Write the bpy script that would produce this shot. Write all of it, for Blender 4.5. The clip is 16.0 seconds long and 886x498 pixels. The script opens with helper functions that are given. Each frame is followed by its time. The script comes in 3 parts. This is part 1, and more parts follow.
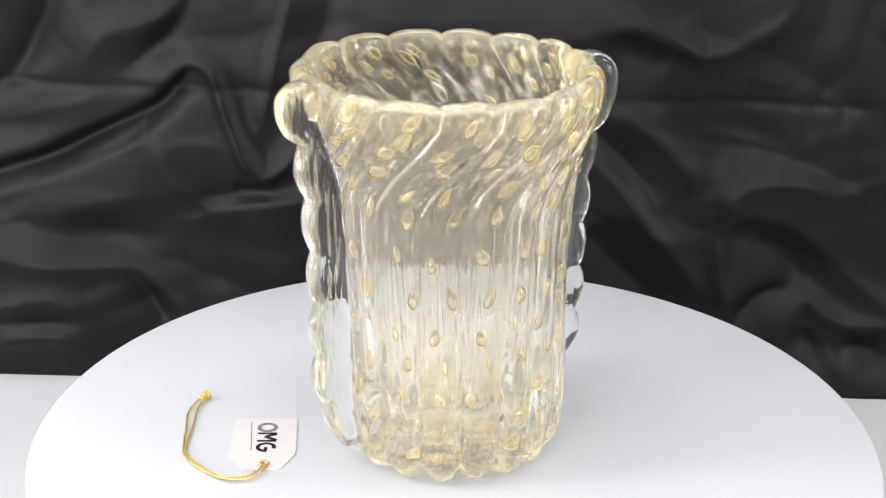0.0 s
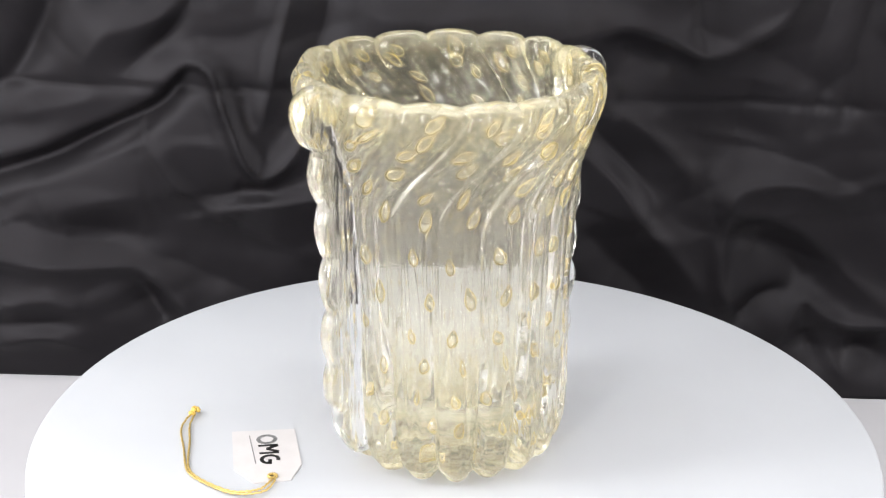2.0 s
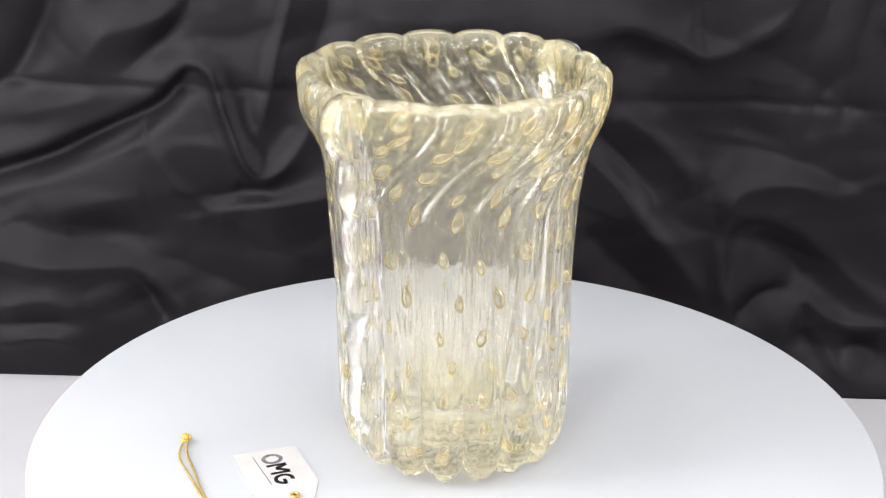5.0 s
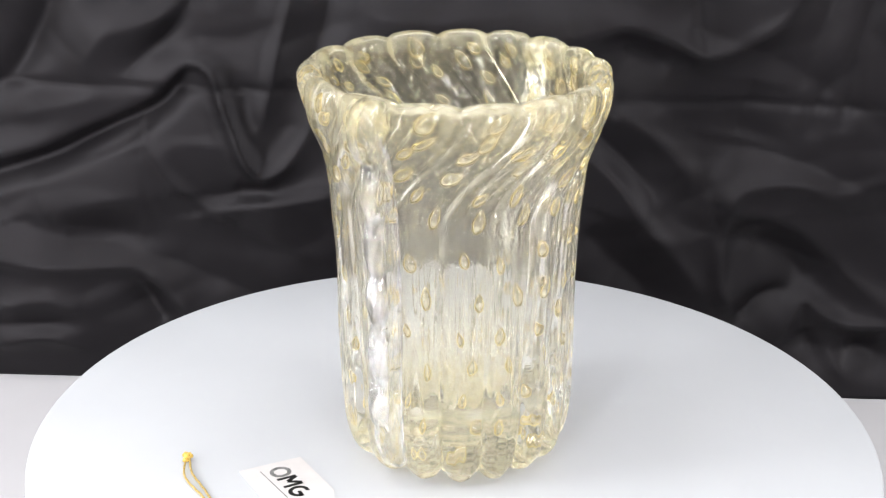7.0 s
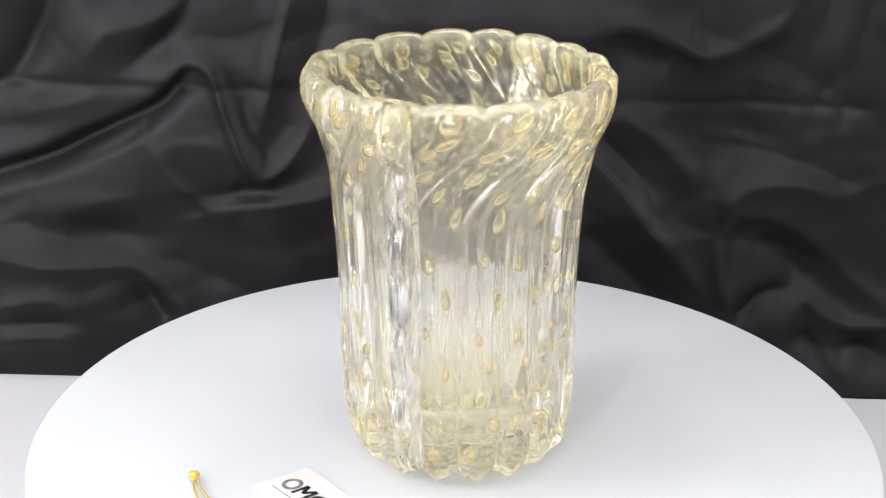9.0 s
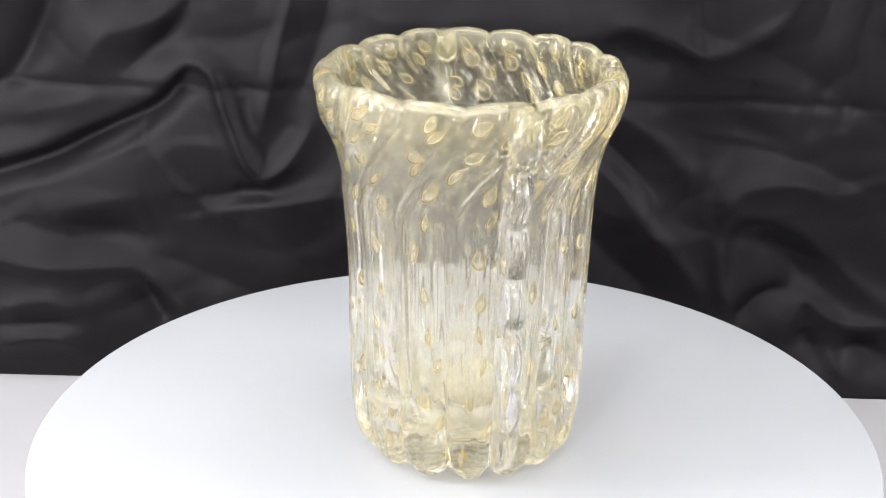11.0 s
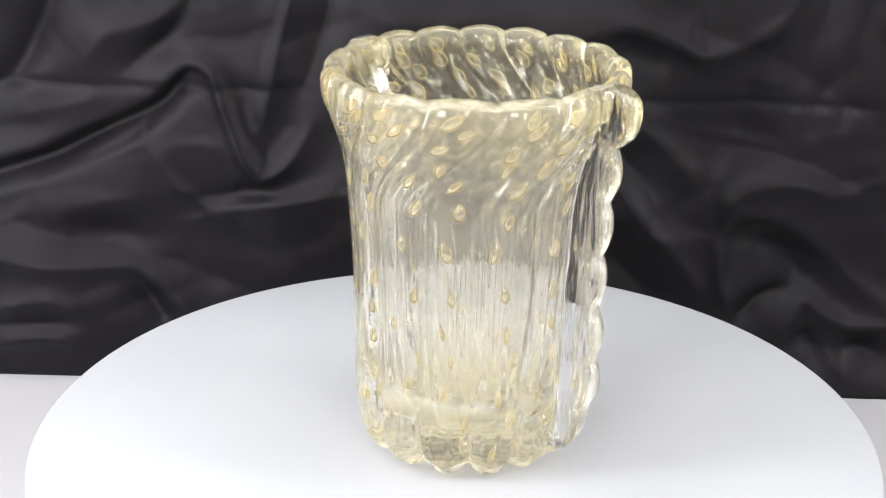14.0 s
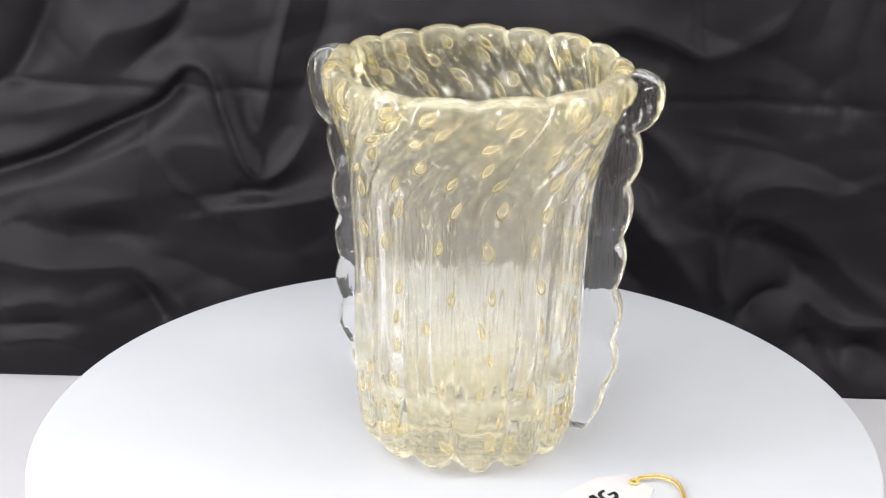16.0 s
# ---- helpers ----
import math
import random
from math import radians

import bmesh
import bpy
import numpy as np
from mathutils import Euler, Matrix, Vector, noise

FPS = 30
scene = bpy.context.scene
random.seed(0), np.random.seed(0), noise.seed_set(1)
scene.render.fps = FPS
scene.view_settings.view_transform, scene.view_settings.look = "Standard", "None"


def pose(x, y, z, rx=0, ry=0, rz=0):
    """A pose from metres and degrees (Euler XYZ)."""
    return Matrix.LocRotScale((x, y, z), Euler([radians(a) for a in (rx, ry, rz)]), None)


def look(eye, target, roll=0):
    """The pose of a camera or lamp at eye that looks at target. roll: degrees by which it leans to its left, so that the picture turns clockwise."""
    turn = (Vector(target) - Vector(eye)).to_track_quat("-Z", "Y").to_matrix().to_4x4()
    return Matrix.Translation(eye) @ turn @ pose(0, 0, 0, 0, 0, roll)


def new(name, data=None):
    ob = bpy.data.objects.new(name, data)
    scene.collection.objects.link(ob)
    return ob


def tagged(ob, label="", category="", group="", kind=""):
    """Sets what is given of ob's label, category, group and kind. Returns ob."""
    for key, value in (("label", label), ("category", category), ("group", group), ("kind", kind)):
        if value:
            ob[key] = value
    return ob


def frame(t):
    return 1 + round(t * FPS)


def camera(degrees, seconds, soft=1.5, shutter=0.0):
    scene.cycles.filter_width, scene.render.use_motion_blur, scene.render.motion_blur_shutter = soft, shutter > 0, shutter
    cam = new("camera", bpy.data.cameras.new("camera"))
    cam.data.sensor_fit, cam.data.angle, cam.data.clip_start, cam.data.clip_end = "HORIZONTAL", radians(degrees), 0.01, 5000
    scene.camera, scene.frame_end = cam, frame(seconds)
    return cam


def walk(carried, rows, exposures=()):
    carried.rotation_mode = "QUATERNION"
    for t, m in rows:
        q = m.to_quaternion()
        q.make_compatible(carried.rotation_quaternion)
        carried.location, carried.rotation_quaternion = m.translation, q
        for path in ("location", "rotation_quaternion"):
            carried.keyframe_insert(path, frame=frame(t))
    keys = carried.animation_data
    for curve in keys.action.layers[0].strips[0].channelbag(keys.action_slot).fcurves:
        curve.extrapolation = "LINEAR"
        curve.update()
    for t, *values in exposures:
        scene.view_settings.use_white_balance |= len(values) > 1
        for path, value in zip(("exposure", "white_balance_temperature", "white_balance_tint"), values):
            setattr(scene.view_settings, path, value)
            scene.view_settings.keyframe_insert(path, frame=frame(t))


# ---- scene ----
# The camera stands still on a tripod.
cam = camera(32.57, 16.0, soft=1.25)
EYE = (0.0, -0.9651, 0.5310)
AIM = (EYE[0] - 0.00887, EYE[1] + 0.92713, EYE[2] - 0.37464)
walk(cam, [(0.0, look(EYE, AIM, 0.554)), (16.0, look(EYE, AIM, 0.554))], exposures=[(0.0, 0.22), (16.0, 0.22)])

# many layers of glass lie behind one another
scene.cycles.max_bounces = scene.cycles.transmission_bounces = scene.cycles.transparent_max_bounces = 48
scene.cycles.caustics_refractive = scene.cycles.caustics_reflective = True
scene.cycles.sample_clamp_indirect = 0

# ---- light: soft light from above and the left, out of view, plus added strips ----
TABLE_Z = -0.14
FLOOR_Z = TABLE_Z - 0.75
world = bpy.data.worlds.new("world")
scene.world = world
world.use_nodes = True
world.node_tree.nodes["Background"].inputs["Color"].default_value = (0.9, 0.95, 1.0, 1)
world.node_tree.nodes["Background"].inputs["Strength"].default_value = 0.25


def softbox(name, eye, target, width, depth, watts, colour):
    lamp = bpy.data.lights.new(name, "AREA")
    lamp.shape, lamp.size, lamp.size_y, lamp.energy, lamp.color = "RECTANGLE", width, depth, watts, colour
    ob = new(name, lamp)
    ob.matrix_world = look(eye, target)
    return ob


softbox("softbox_over", (-0.40, -0.50, 1.62), (-0.40, -0.45, 0), 2.5, 1.9, 33, (0.975, 0.985, 1.0))
# narrow for upright streaks in the ribs; right and front strips are added fill
softbox("strip_light_side", (-1.25, -0.40, 0.58), (0, -0.1, 0.15), 0.30, 1.4, 17, (0.98, 0.985, 1.0))
softbox("fill_strip_far_side", (1.45, -0.30, 0.60), (0, -0.1, 0.15), 0.30, 1.4, 11, (0.99, 0.99, 1.0))
softbox("fill_strip_front", (-0.85, -2.1, 0.60), (0, 0, 0.15), 0.30, 1.6, 32, (0.99, 0.99, 1.0))
softbox("fill_strip_front_far", (0.75, -2.2, 0.60), (0, 0, 0.15), 0.28, 1.4, 19, (0.99, 0.99, 1.0))


# ---- materials ----
def material(name):
    m = bpy.data.materials.new(name)
    m.use_nodes = True
    return m, m.node_tree, m.node_tree.nodes["Principled BSDF"]


def noise_node(tree, scale, detail=3.0, rough=0.55, stretch=(1, 1, 1)):
    tc = tree.nodes.new("ShaderNodeTexCoord")
    mp = tree.nodes.new("ShaderNodeMapping")
    mp.inputs["Scale"].default_value = stretch
    n = tree.nodes.new("ShaderNodeTexNoise")
    n.inputs["Scale"].default_value, n.inputs["Detail"].default_value, n.inputs["Roughness"].default_value = scale, detail, rough
    tree.links.new(tc.outputs["Object"], mp.inputs["Vector"])
    tree.links.new(mp.outputs["Vector"], n.inputs["Vector"])
    return n


def ramp_node(tree, source, low, high, a, b):
    r = tree.nodes.new("ShaderNodeValToRGB")
    r.color_ramp.elements[0].position, r.color_ramp.elements[1].position = low, high
    r.color_ramp.elements[0].color, r.color_ramp.elements[1].color = (*a, 1), (*b, 1)
    tree.links.new(source, r.inputs["Fac"])
    return r


def bump_node(tree, source, strength, distance, bsdf):
    b = tree.nodes.new("ShaderNodeBump")
    b.inputs["Strength"].default_value, b.inputs["Distance"].default_value = strength, distance
    tree.links.new(source, b.inputs["Height"])
    tree.links.new(b.outputs["Normal"], bsdf.inputs["Normal"])
    return b


def plain(name, a, b, rough, scale, bump=0.0, distance=0.001, metallic=0.0, stretch=(1, 1, 1)):
    m, tree, bsdf = material(name)
    n = noise_node(tree, scale, stretch=stretch)
    r = ramp_node(tree, n.outputs["Fac"], 0.35, 0.65, a, b)
    tree.links.new(r.outputs["Color"], bsdf.inputs["Base Color"])
    bsdf.inputs["Roughness"].default_value, bsdf.inputs["Metallic"].default_value = rough, metallic
    if bump:
        fine = noise_node(tree, scale * 8, stretch=stretch)
        bump_node(tree, fine.outputs["Fac"], bump, distance, bsdf)
    return m


WHITE_DISC = plain("white_satin_plastic", (0.455, 0.466, 0.493), (0.472, 0.483, 0.510), 0.48, 9, 0.05, 0.0003)
WHITE_TABLE = plain("white_table_laminate", (0.46, 0.45, 0.47), (0.49, 0.48, 0.50), 0.5, 6, 0.08, 0.0004)
WALL_PAINT = plain("wall_paint", (0.70, 0.70, 0.69), (0.76, 0.76, 0.75), 0.8, 3, 0.1, 0.001)
FLOOR_WOOD = plain("floor_wood", (0.22, 0.15, 0.09), (0.32, 0.22, 0.14), 0.5, 5, 0.1, 0.001, stretch=(1, 8, 1))
CARD = plain("white_card", (0.53, 0.505, 0.505), (0.56, 0.535, 0.535), 0.6, 60, 0.1, 0.0002)
INK = plain("black_ink", (0.008, 0.008, 0.008), (0.014, 0.014, 0.014), 0.5, 90)
GREY_INK = plain("grey_ink", (0.10, 0.10, 0.10), (0.22, 0.22, 0.22), 0.5, 500)
GOLD_CORD = plain("gold_cord", (0.46, 0.32, 0.09), (0.78, 0.58, 0.22), 0.38, 900, 0.4, 0.0003, 0.55)
GOLD_KNOT = plain("gold_knot", (0.55, 0.36, 0.06), (0.76, 0.52, 0.13), 0.5, 700, 0.4, 0.0004, 0.3)


def satin():
    m, tree, bsdf = material("black_satin_cloth")
    n = noise_node(tree, 7)
    r = ramp_node(tree, n.outputs["Fac"], 0.3, 0.7, (0.0045, 0.0040, 0.0046), (0.0075, 0.0067, 0.0076))
    tree.links.new(r.outputs["Color"], bsdf.inputs["Base Color"])
    bsdf.inputs["Roughness"].default_value = 0.44
    bsdf.inputs["Specular IOR Level"].default_value = 0.15
    bsdf.inputs["Specular Tint"].default_value = (0.97, 0.93, 1.0, 1)
    weave = noise_node(tree, 45, 4, stretch=(1, 1, 2.5))
    bump_node(tree, weave.outputs["Fac"], 0.05, 0.003, bsdf)
    return m


def ramp_up(tree, stops):
    """A colour that changes with the height on the thing: (metres, (r, g, b)) from low to high."""
    where = tree.nodes.new("ShaderNodeTexCoord")
    split = tree.nodes.new("ShaderNodeSeparateXYZ")
    span = tree.nodes.new("ShaderNodeMath")
    span.operation, span.inputs[1].default_value = "DIVIDE", 0.3
    tree.links.new(where.outputs["Object"], split.inputs["Vector"])
    tree.links.new(split.outputs["Z"], span.inputs[0])
    r = tree.nodes.new("ShaderNodeValToRGB")
    tree.links.new(span.outputs[0], r.inputs["Fac"])
    marks = r.color_ramp.elements
    while len(marks) < len(stops):
        marks.new(0.5)
    for mark, (z, colour) in zip(marks, stops):
        mark.position, mark.color = z / 0.3, (*colour, 1)
    return r


def glass(name, tints, clear_share=0.06, dust_haze=(), dust_haze_colour=(0.97, 0.91, 0.72), grain=1.0, gilt=0.0, ripple=0.0, pebble=0.0):
    """Hand-worked glass. tints and dust_haze: (height, value) stops; clear_share: light that passes unbent; dust_haze:
    gold leaf broken to powder in the glass, and a pale haze for the light it reflects; gilt: gold sheen on curved-away
    faces; ripple: drawn streaks; pebble: fine grain of the gold foil."""
    m, tree, bsdf = material(name)
    link = tree.links.new
    tint = ramp_up(tree, tints)
    link(tint.outputs["Color"], bsdf.inputs["Base Color"])
    bsdf.inputs["Transmission Weight"].default_value = 1.0
    bsdf.inputs["Roughness"].default_value, bsdf.inputs["IOR"].default_value = 0.0, 1.48
    if ripple:
        n = noise_node(tree, 95, 2, stretch=(1, 1, 0.13))
        bump_node(tree, n.outputs["Fac"], ripple, 0.004, bsdf)
    if pebble:
        fine = noise_node(tree, 620, 1.5)
        patch = ramp_node(tree, noise_node(tree, 38, 2, stretch=(1, 1, 0.5)).outputs["Fac"], 0.42, 0.62, (0, 0, 0), (1, 1, 1))
        both = tree.nodes.new("ShaderNodeMath")
        both.operation = "MULTIPLY"
        link(fine.outputs["Fac"], both.inputs[0])
        link(patch.outputs["Color"], both.inputs[1])
        bump_node(tree, both.outputs[0], pebble, 0.0009, bsdf)
    clear = tree.nodes.new("ShaderNodeBsdfTransparent")
    link(tint.outputs["Color"], clear.inputs["Color"])
    mix = tree.nodes.new("ShaderNodeMixShader")
    mix.inputs["Fac"].default_value = clear_share
    link(bsdf.outputs["BSDF"], mix.inputs[1])
    link(clear.outputs["BSDF"], mix.inputs[2])
    last = mix
    if dust_haze:
        fleck = tree.nodes.new("ShaderNodeBsdfDiffuse")
        glow = tree.nodes.new("ShaderNodeBsdfTranslucent")
        for s in (fleck, glow):
            s.inputs["Color"].default_value = (*dust_haze_colour, 1)
        both = tree.nodes.new("ShaderNodeMixShader")
        both.inputs["Fac"].default_value = 0.5
        link(fleck.outputs["BSDF"], both.inputs[1])
        link(glow.outputs["BSDF"], both.inputs[2])
        fine = noise_node(tree, 850, 2)
        # upright pale streaks in the powder stand in for light bent by the ribs
        cloud = noise_node(tree, 120, 2, stretch=(1, 1, 0.09))
        speck = ramp_node(tree, fine.outputs["Fac"], 0.53, 0.63, (1 - 0.70 * grain,) * 3, (1 + 0.9 * grain,) * 3)
        light_streaks = ramp_node(tree, cloud.outputs["Fac"], 0.34, 0.66, (0.4, 0.4, 0.4), (1.65, 1.65, 1.65))
        mul = tree.nodes.new("ShaderNodeMath")
        amount = tree.nodes.new("ShaderNodeMath")
        mul.operation = amount.operation = "MULTIPLY"
        link(speck.outputs["Color"], mul.inputs[0])
        link(light_streaks.outputs["Color"], mul.inputs[1])
        # powder and painted haze by height, heavier low down to brighten the foot
        much = ramp_up(tree, [(z, (q, q, q)) for z, q in dust_haze])
        link(mul.outputs[0], amount.inputs[0])
        link(much.outputs["Color"], amount.inputs[1])
        hazed = tree.nodes.new("ShaderNodeMixShader")
        link(amount.outputs[0], hazed.inputs["Fac"])
        link(last.outputs["Shader"], hazed.inputs[1])
        link(both.outputs["Shader"], hazed.inputs[2])
        last = hazed
    if gilt:
        leaf = tree.nodes.new("ShaderNodeBsdfGlossy")
        leaf.inputs["Color"].default_value = (1.0, 0.79, 0.29, 1)
        leaf.inputs["Roughness"].default_value = 0.3
        edge = tree.nodes.new("ShaderNodeLayerWeight")
        power = tree.nodes.new("ShaderNodeMath")
        power.operation, power.inputs[1].default_value = "POWER", 1.3
        link(edge.outputs["Facing"], power.inputs[0])
        edge.inputs["Blend"].default_value = 0.5 * gilt
        gilded = tree.nodes.new("ShaderNodeMixShader")
        link(power.outputs[0], gilded.inputs["Fac"])
        link(last.outputs["Shader"], gilded.inputs[1])
        link(leaf.outputs["BSDF"], gilded.inputs[2])
        last = gilded
    link(last.outputs["Shader"], tree.nodes["Material Output"].inputs["Surface"])
    return m


SATIN = satin()
PALE, GOLDEN, WATER = (0.998, 0.989, 0.945), (0.998, 0.968, 0.80), (0.998, 0.998, 0.995)
TINTS = [(0.0, GOLDEN), (0.012, (0.998, 0.980, 0.88)), (0.028, PALE), (0.195, PALE), (0.235, (0.998, 0.978, 0.865)), (0.262, GOLDEN)]
# foot stops: cloudy gold glass, made paler to lighten the dark base
VASE_OUTER = glass("champagne_glass", TINTS, 0.08, dust_haze=[(0.0, 0.34), (0.008, 0.30), (0.020, 0.06), (0.200, 0.04), (0.250, 0.06), (0.263, 0.17)], dust_haze_colour=(0.97, 0.90, 0.66), grain=0.12)
VASE_INNER = glass("gold_dusted_glass", TINTS, 0.12, dust_haze=[(0.016, 0.40), (0.028, 0.32), (0.066, 0.06), (0.110, 0.05), (0.185, 0.075), (0.250, 0.06)], dust_haze_colour=(0.97, 0.89, 0.66), grain=0.35, pebble=0.14)
CLEAR = glass("clear_glass", [(0.0, WATER), (0.3, WATER)], ripple=0.70)
BUBBLE = glass("gilded_air_bubble", [(0.0, (0.996, 0.97, 0.86)), (0.3, (0.996, 0.97, 0.86))], 0.15, gilt=1.0)


# ---- making meshes ----
def mesh_of(name, bm, materials, smooth=True):
    bmesh.ops.recalc_face_normals(bm, faces=bm.faces)
    me = bpy.data.meshes.new(name)
    bm.to_mesh(me)
    bm.free()
    for m in materials:
        me.materials.append(m)
    if smooth:
        me.polygons.foreach_set("use_smooth", [True] * len(me.polygons))
    return me


def part(name, bm, mat, parent, label="", smooth=True):
    ob = new(name, mesh_of(name, bm, [mat], smooth))
    ob.parent = parent
    return tagged(ob, label=label)


def box(bm, x0, x1, y0, y1, z0, z1, bevel=0.0):
    made = bmesh.ops.create_cube(bm, size=1.0, matrix=Matrix.Translation(((x0 + x1) / 2, (y0 + y1) / 2, (z0 + z1) / 2))
                                 @ Matrix.Diagonal((x1 - x0, y1 - y0, z1 - z0, 1)))
    if bevel:
        edges = {e for v in made["verts"] for e in v.link_edges}
        bmesh.ops.bevel(bm, geom=list(edges), offset=bevel, segments=2, profile=0.5, affect="EDGES")


def lathe(bm, profile, steps=160):
    """Turn (radius, height) pairs about the upright axis; a radius of 0 closes the end."""
    rings = []
    for r, z in profile:
        if r <= 0:
            rings.append([bm.verts.new((0, 0, z))])
        else:
            rings.append([bm.verts.new((r * math.cos(2 * math.pi * k / steps), r * math.sin(2 * math.pi * k / steps), z)) for k in range(steps)])
    for a, b in zip(rings, rings[1:]):
        for k in range(steps):
            j = (k + 1) % steps
            corners = [a[k % len(a)], a[j % len(a)], b[j % len(b)], b[k % len(b)]]
            corners = list(dict.fromkeys(corners))
            if len(corners) > 2:
                bm.faces.new(corners)


def tube(bm, points, radius, sides=8):
    rings = []
    for i, p in enumerate(points):
        ahead = (points[min(i + 1, len(points) - 1)] - points[max(i - 1, 0)]).normalized()
        side = ahead.cross(Vector((0, 0, 1)))
        side = side.normalized() if side.length > 1e-4 else Vector((1, 0, 0))
        up = side.cross(ahead)
        rings.append([bm.verts.new(p + radius * (side * math.cos(2 * math.pi * k / sides) + up * math.sin(2 * math.pi * k / sides))) for k in range(sides)])
    for a, b in zip(rings, rings[1:]):
        for k in range(sides):
            bm.faces.new((a[k], a[(k + 1) % sides], b[(k + 1) % sides], b[k]))
    bm.faces.new(rings[0][::-1])
    bm.faces.new(rings[-1])


def smooth_line(points, steps=8):
    """A flowing line through the points (Catmull-Rom)."""
    out = []
    pts = [Vector(p) for p in points]
    for i in range(len(pts) - 1):
        a, b, c, d = pts[max(i - 1, 0)], pts[i], pts[i + 1], pts[min(i + 2, len(pts) - 1)]
        for k in range(steps):
            t = k / steps
            out.append(0.5 * (2 * b + (c - a) * t + (2 * a - 5 * b + 4 * c - d) * t * t + (3 * b - a - 3 * c + d) * t ** 3))
    return out + [pts[-1]]


def structure(name, bm, mat, label, category, smooth=False):
    return tagged(new(name, mesh_of(name, bm, [mat], smooth)), label, category, kind="structure")


# ---- the room, added out of view and closed round the table; its white walls reflect light ----
def build_room():
    bm = bmesh.new()
    box(bm, -2.2, 2.2, -2.6, 1.8, FLOOR_Z - 0.1, FLOOR_Z)
    structure("floor", bm, FLOOR_WOOD, "brown wooden floor of the room", "floor")
    bm = bmesh.new()
    box(bm, -2.2, 2.2, -2.6, 1.8, 1.75, 1.85)
    structure("ceiling", bm, WALL_PAINT, "plain white painted ceiling", "ceiling")
    for name, b in (("wall_north", (-2.2, 2.2, 1.8, 1.9)), ("wall_south", (-2.2, 2.2, -2.7, -2.6)),
                    ("wall_west", (-2.3, -2.2, -2.7, 1.9)), ("wall_east", (2.2, 2.3, -2.7, 1.9))):
        bm = bmesh.new()
        box(bm, *b, FLOOR_Z, 1.75)
        structure(name, bm, WALL_PAINT, "plain white painted room wall", "wall")


def build_table():
    table = tagged(new("table"), "white laminate table under the turntable", "table")
    table.location = (0, -0.15, FLOOR_Z)
    bm = bmesh.new()
    box(bm, -0.9, 0.9, -0.55, 0.72, 0.71, 0.75, 0.004)
    part("tabletop", bm, WHITE_TABLE, table, smooth=False)
    for x in (-0.84, 0.84):
        for y in (-0.49, 0.66):
            bm = bmesh.new()
            box(bm, x - 0.025, x + 0.025, y - 0.025, y + 0.025, 0, 0.71, 0.003)
            part("leg", bm, WHITE_TABLE, table, smooth=False)


# ---- the black cloth behind ----
def build_curtain():
    cols, rows = 460, 260
    u = np.linspace(-0.8, 0.8, cols)
    v = np.linspace(TABLE_Z, 0.75, rows)
    U, V = np.meshgrid(u, v)
    H = np.zeros_like(U)

    def along(points):
        """Distance to a flowing line of (across, up), the side of it (1: left of its run), and how far along it lies."""
        best, side, where = np.full(U.shape, 9.0), np.ones(U.shape), np.zeros(U.shape)
        line = [np.array(q[:2]) for q in smooth_line([(a, b, 0) for a, b in points], 5)]
        n = len(line) - 1
        for i in range(n):
            a, d = line[i], line[i + 1] - line[i]
            s = np.clip(((U - a[0]) * d[0] + (V - a[1]) * d[1]) / max(d @ d, 1e-9), 0, 1)
            dist = np.hypot(U - a[0] - s * d[0], V - a[1] - s * d[1])
            nearer = dist < best
            side = np.where(nearer, np.sign(d[0] * (V - a[1]) - d[1] * (U - a[0])), side)
            where = np.where(nearer, (i + s) / n, where)
            best = np.minimum(best, dist)
        return best, side, 0.35 + 0.65 * np.sin(np.pi * np.clip(where, 0.02, 0.98)) ** 0.5

    def fold(points, width, height):
        """Raise or sink the cloth along a line."""
        best, side, ends = along(points)
        H[:] += height * ends * np.exp(-np.abs(best / (1.3 * width)) ** 1.35 * 0.6)

    def lap(points, above, below, height):
        """A fold that falls off differently on its two sides, for a line drawn from left to right."""
        best, side, ends = along(points)
        wide = np.where(side > 0, above, below)
        H[:] += height * ends * np.exp(-(np.sqrt(best * best + 1e-6) / wide) ** 1.3)

    fold([(-0.447, 0.151), (-0.138, 0.157)], 0.0021, -0.0035)
    fold([(0.125, 0.153), (0.402, 0.156)], 0.0021, -0.0025)
    fold([(-0.457, 0.052), (-0.424, 0.066), (-0.369, 0.085), (-0.315, 0.114), (-0.272, 0.136), (-0.253, 0.155), (-0.241, 0.171)], 0.0060, -0.0200)
    fold([(-0.455, 0.074), (-0.39, 0.092), (-0.325, 0.121), (-0.281, 0.143), (-0.26, 0.163)], 0.0060, 0.0080)
    fold([(-0.459, 0.036), (-0.371, 0.066), (-0.305, 0.098), (-0.262, 0.128)], 0.0077, 0.0030)
    fold([(-0.34, 0.083), (-0.305, 0.101), (-0.275, 0.124)], 0.0022, -0.0030)
    fold([(-0.26, 0.16), (-0.246, 0.175), (-0.233, 0.179), (-0.219, 0.172), (-0.212, 0.154), (-0.205, 0.13), (-0.193, 0.098), (-0.18, 0.078), (-0.166, 0.079), (-0.149, 0.094), (-0.134, 0.117)], 0.0047, 0.0140)
    lap([(-0.275, 0.096), (-0.246, 0.105), (-0.210, 0.103), (-0.182, 0.085)], 0.022, 0.030, 0.011)
    lap([(-0.385, 0.030), (-0.330, 0.044), (-0.285, 0.050)], 0.040, 0.020, 0.013)
    lap([(0.165, 0.035), (0.205, 0.022), (0.240, 0.030)], 0.050, 0.030, 0.012)
    lap([(-0.277, 0.098), (-0.263, 0.072), (-0.246, 0.053), (-0.223, 0.038)], 0.009, 0.024, 0.012)
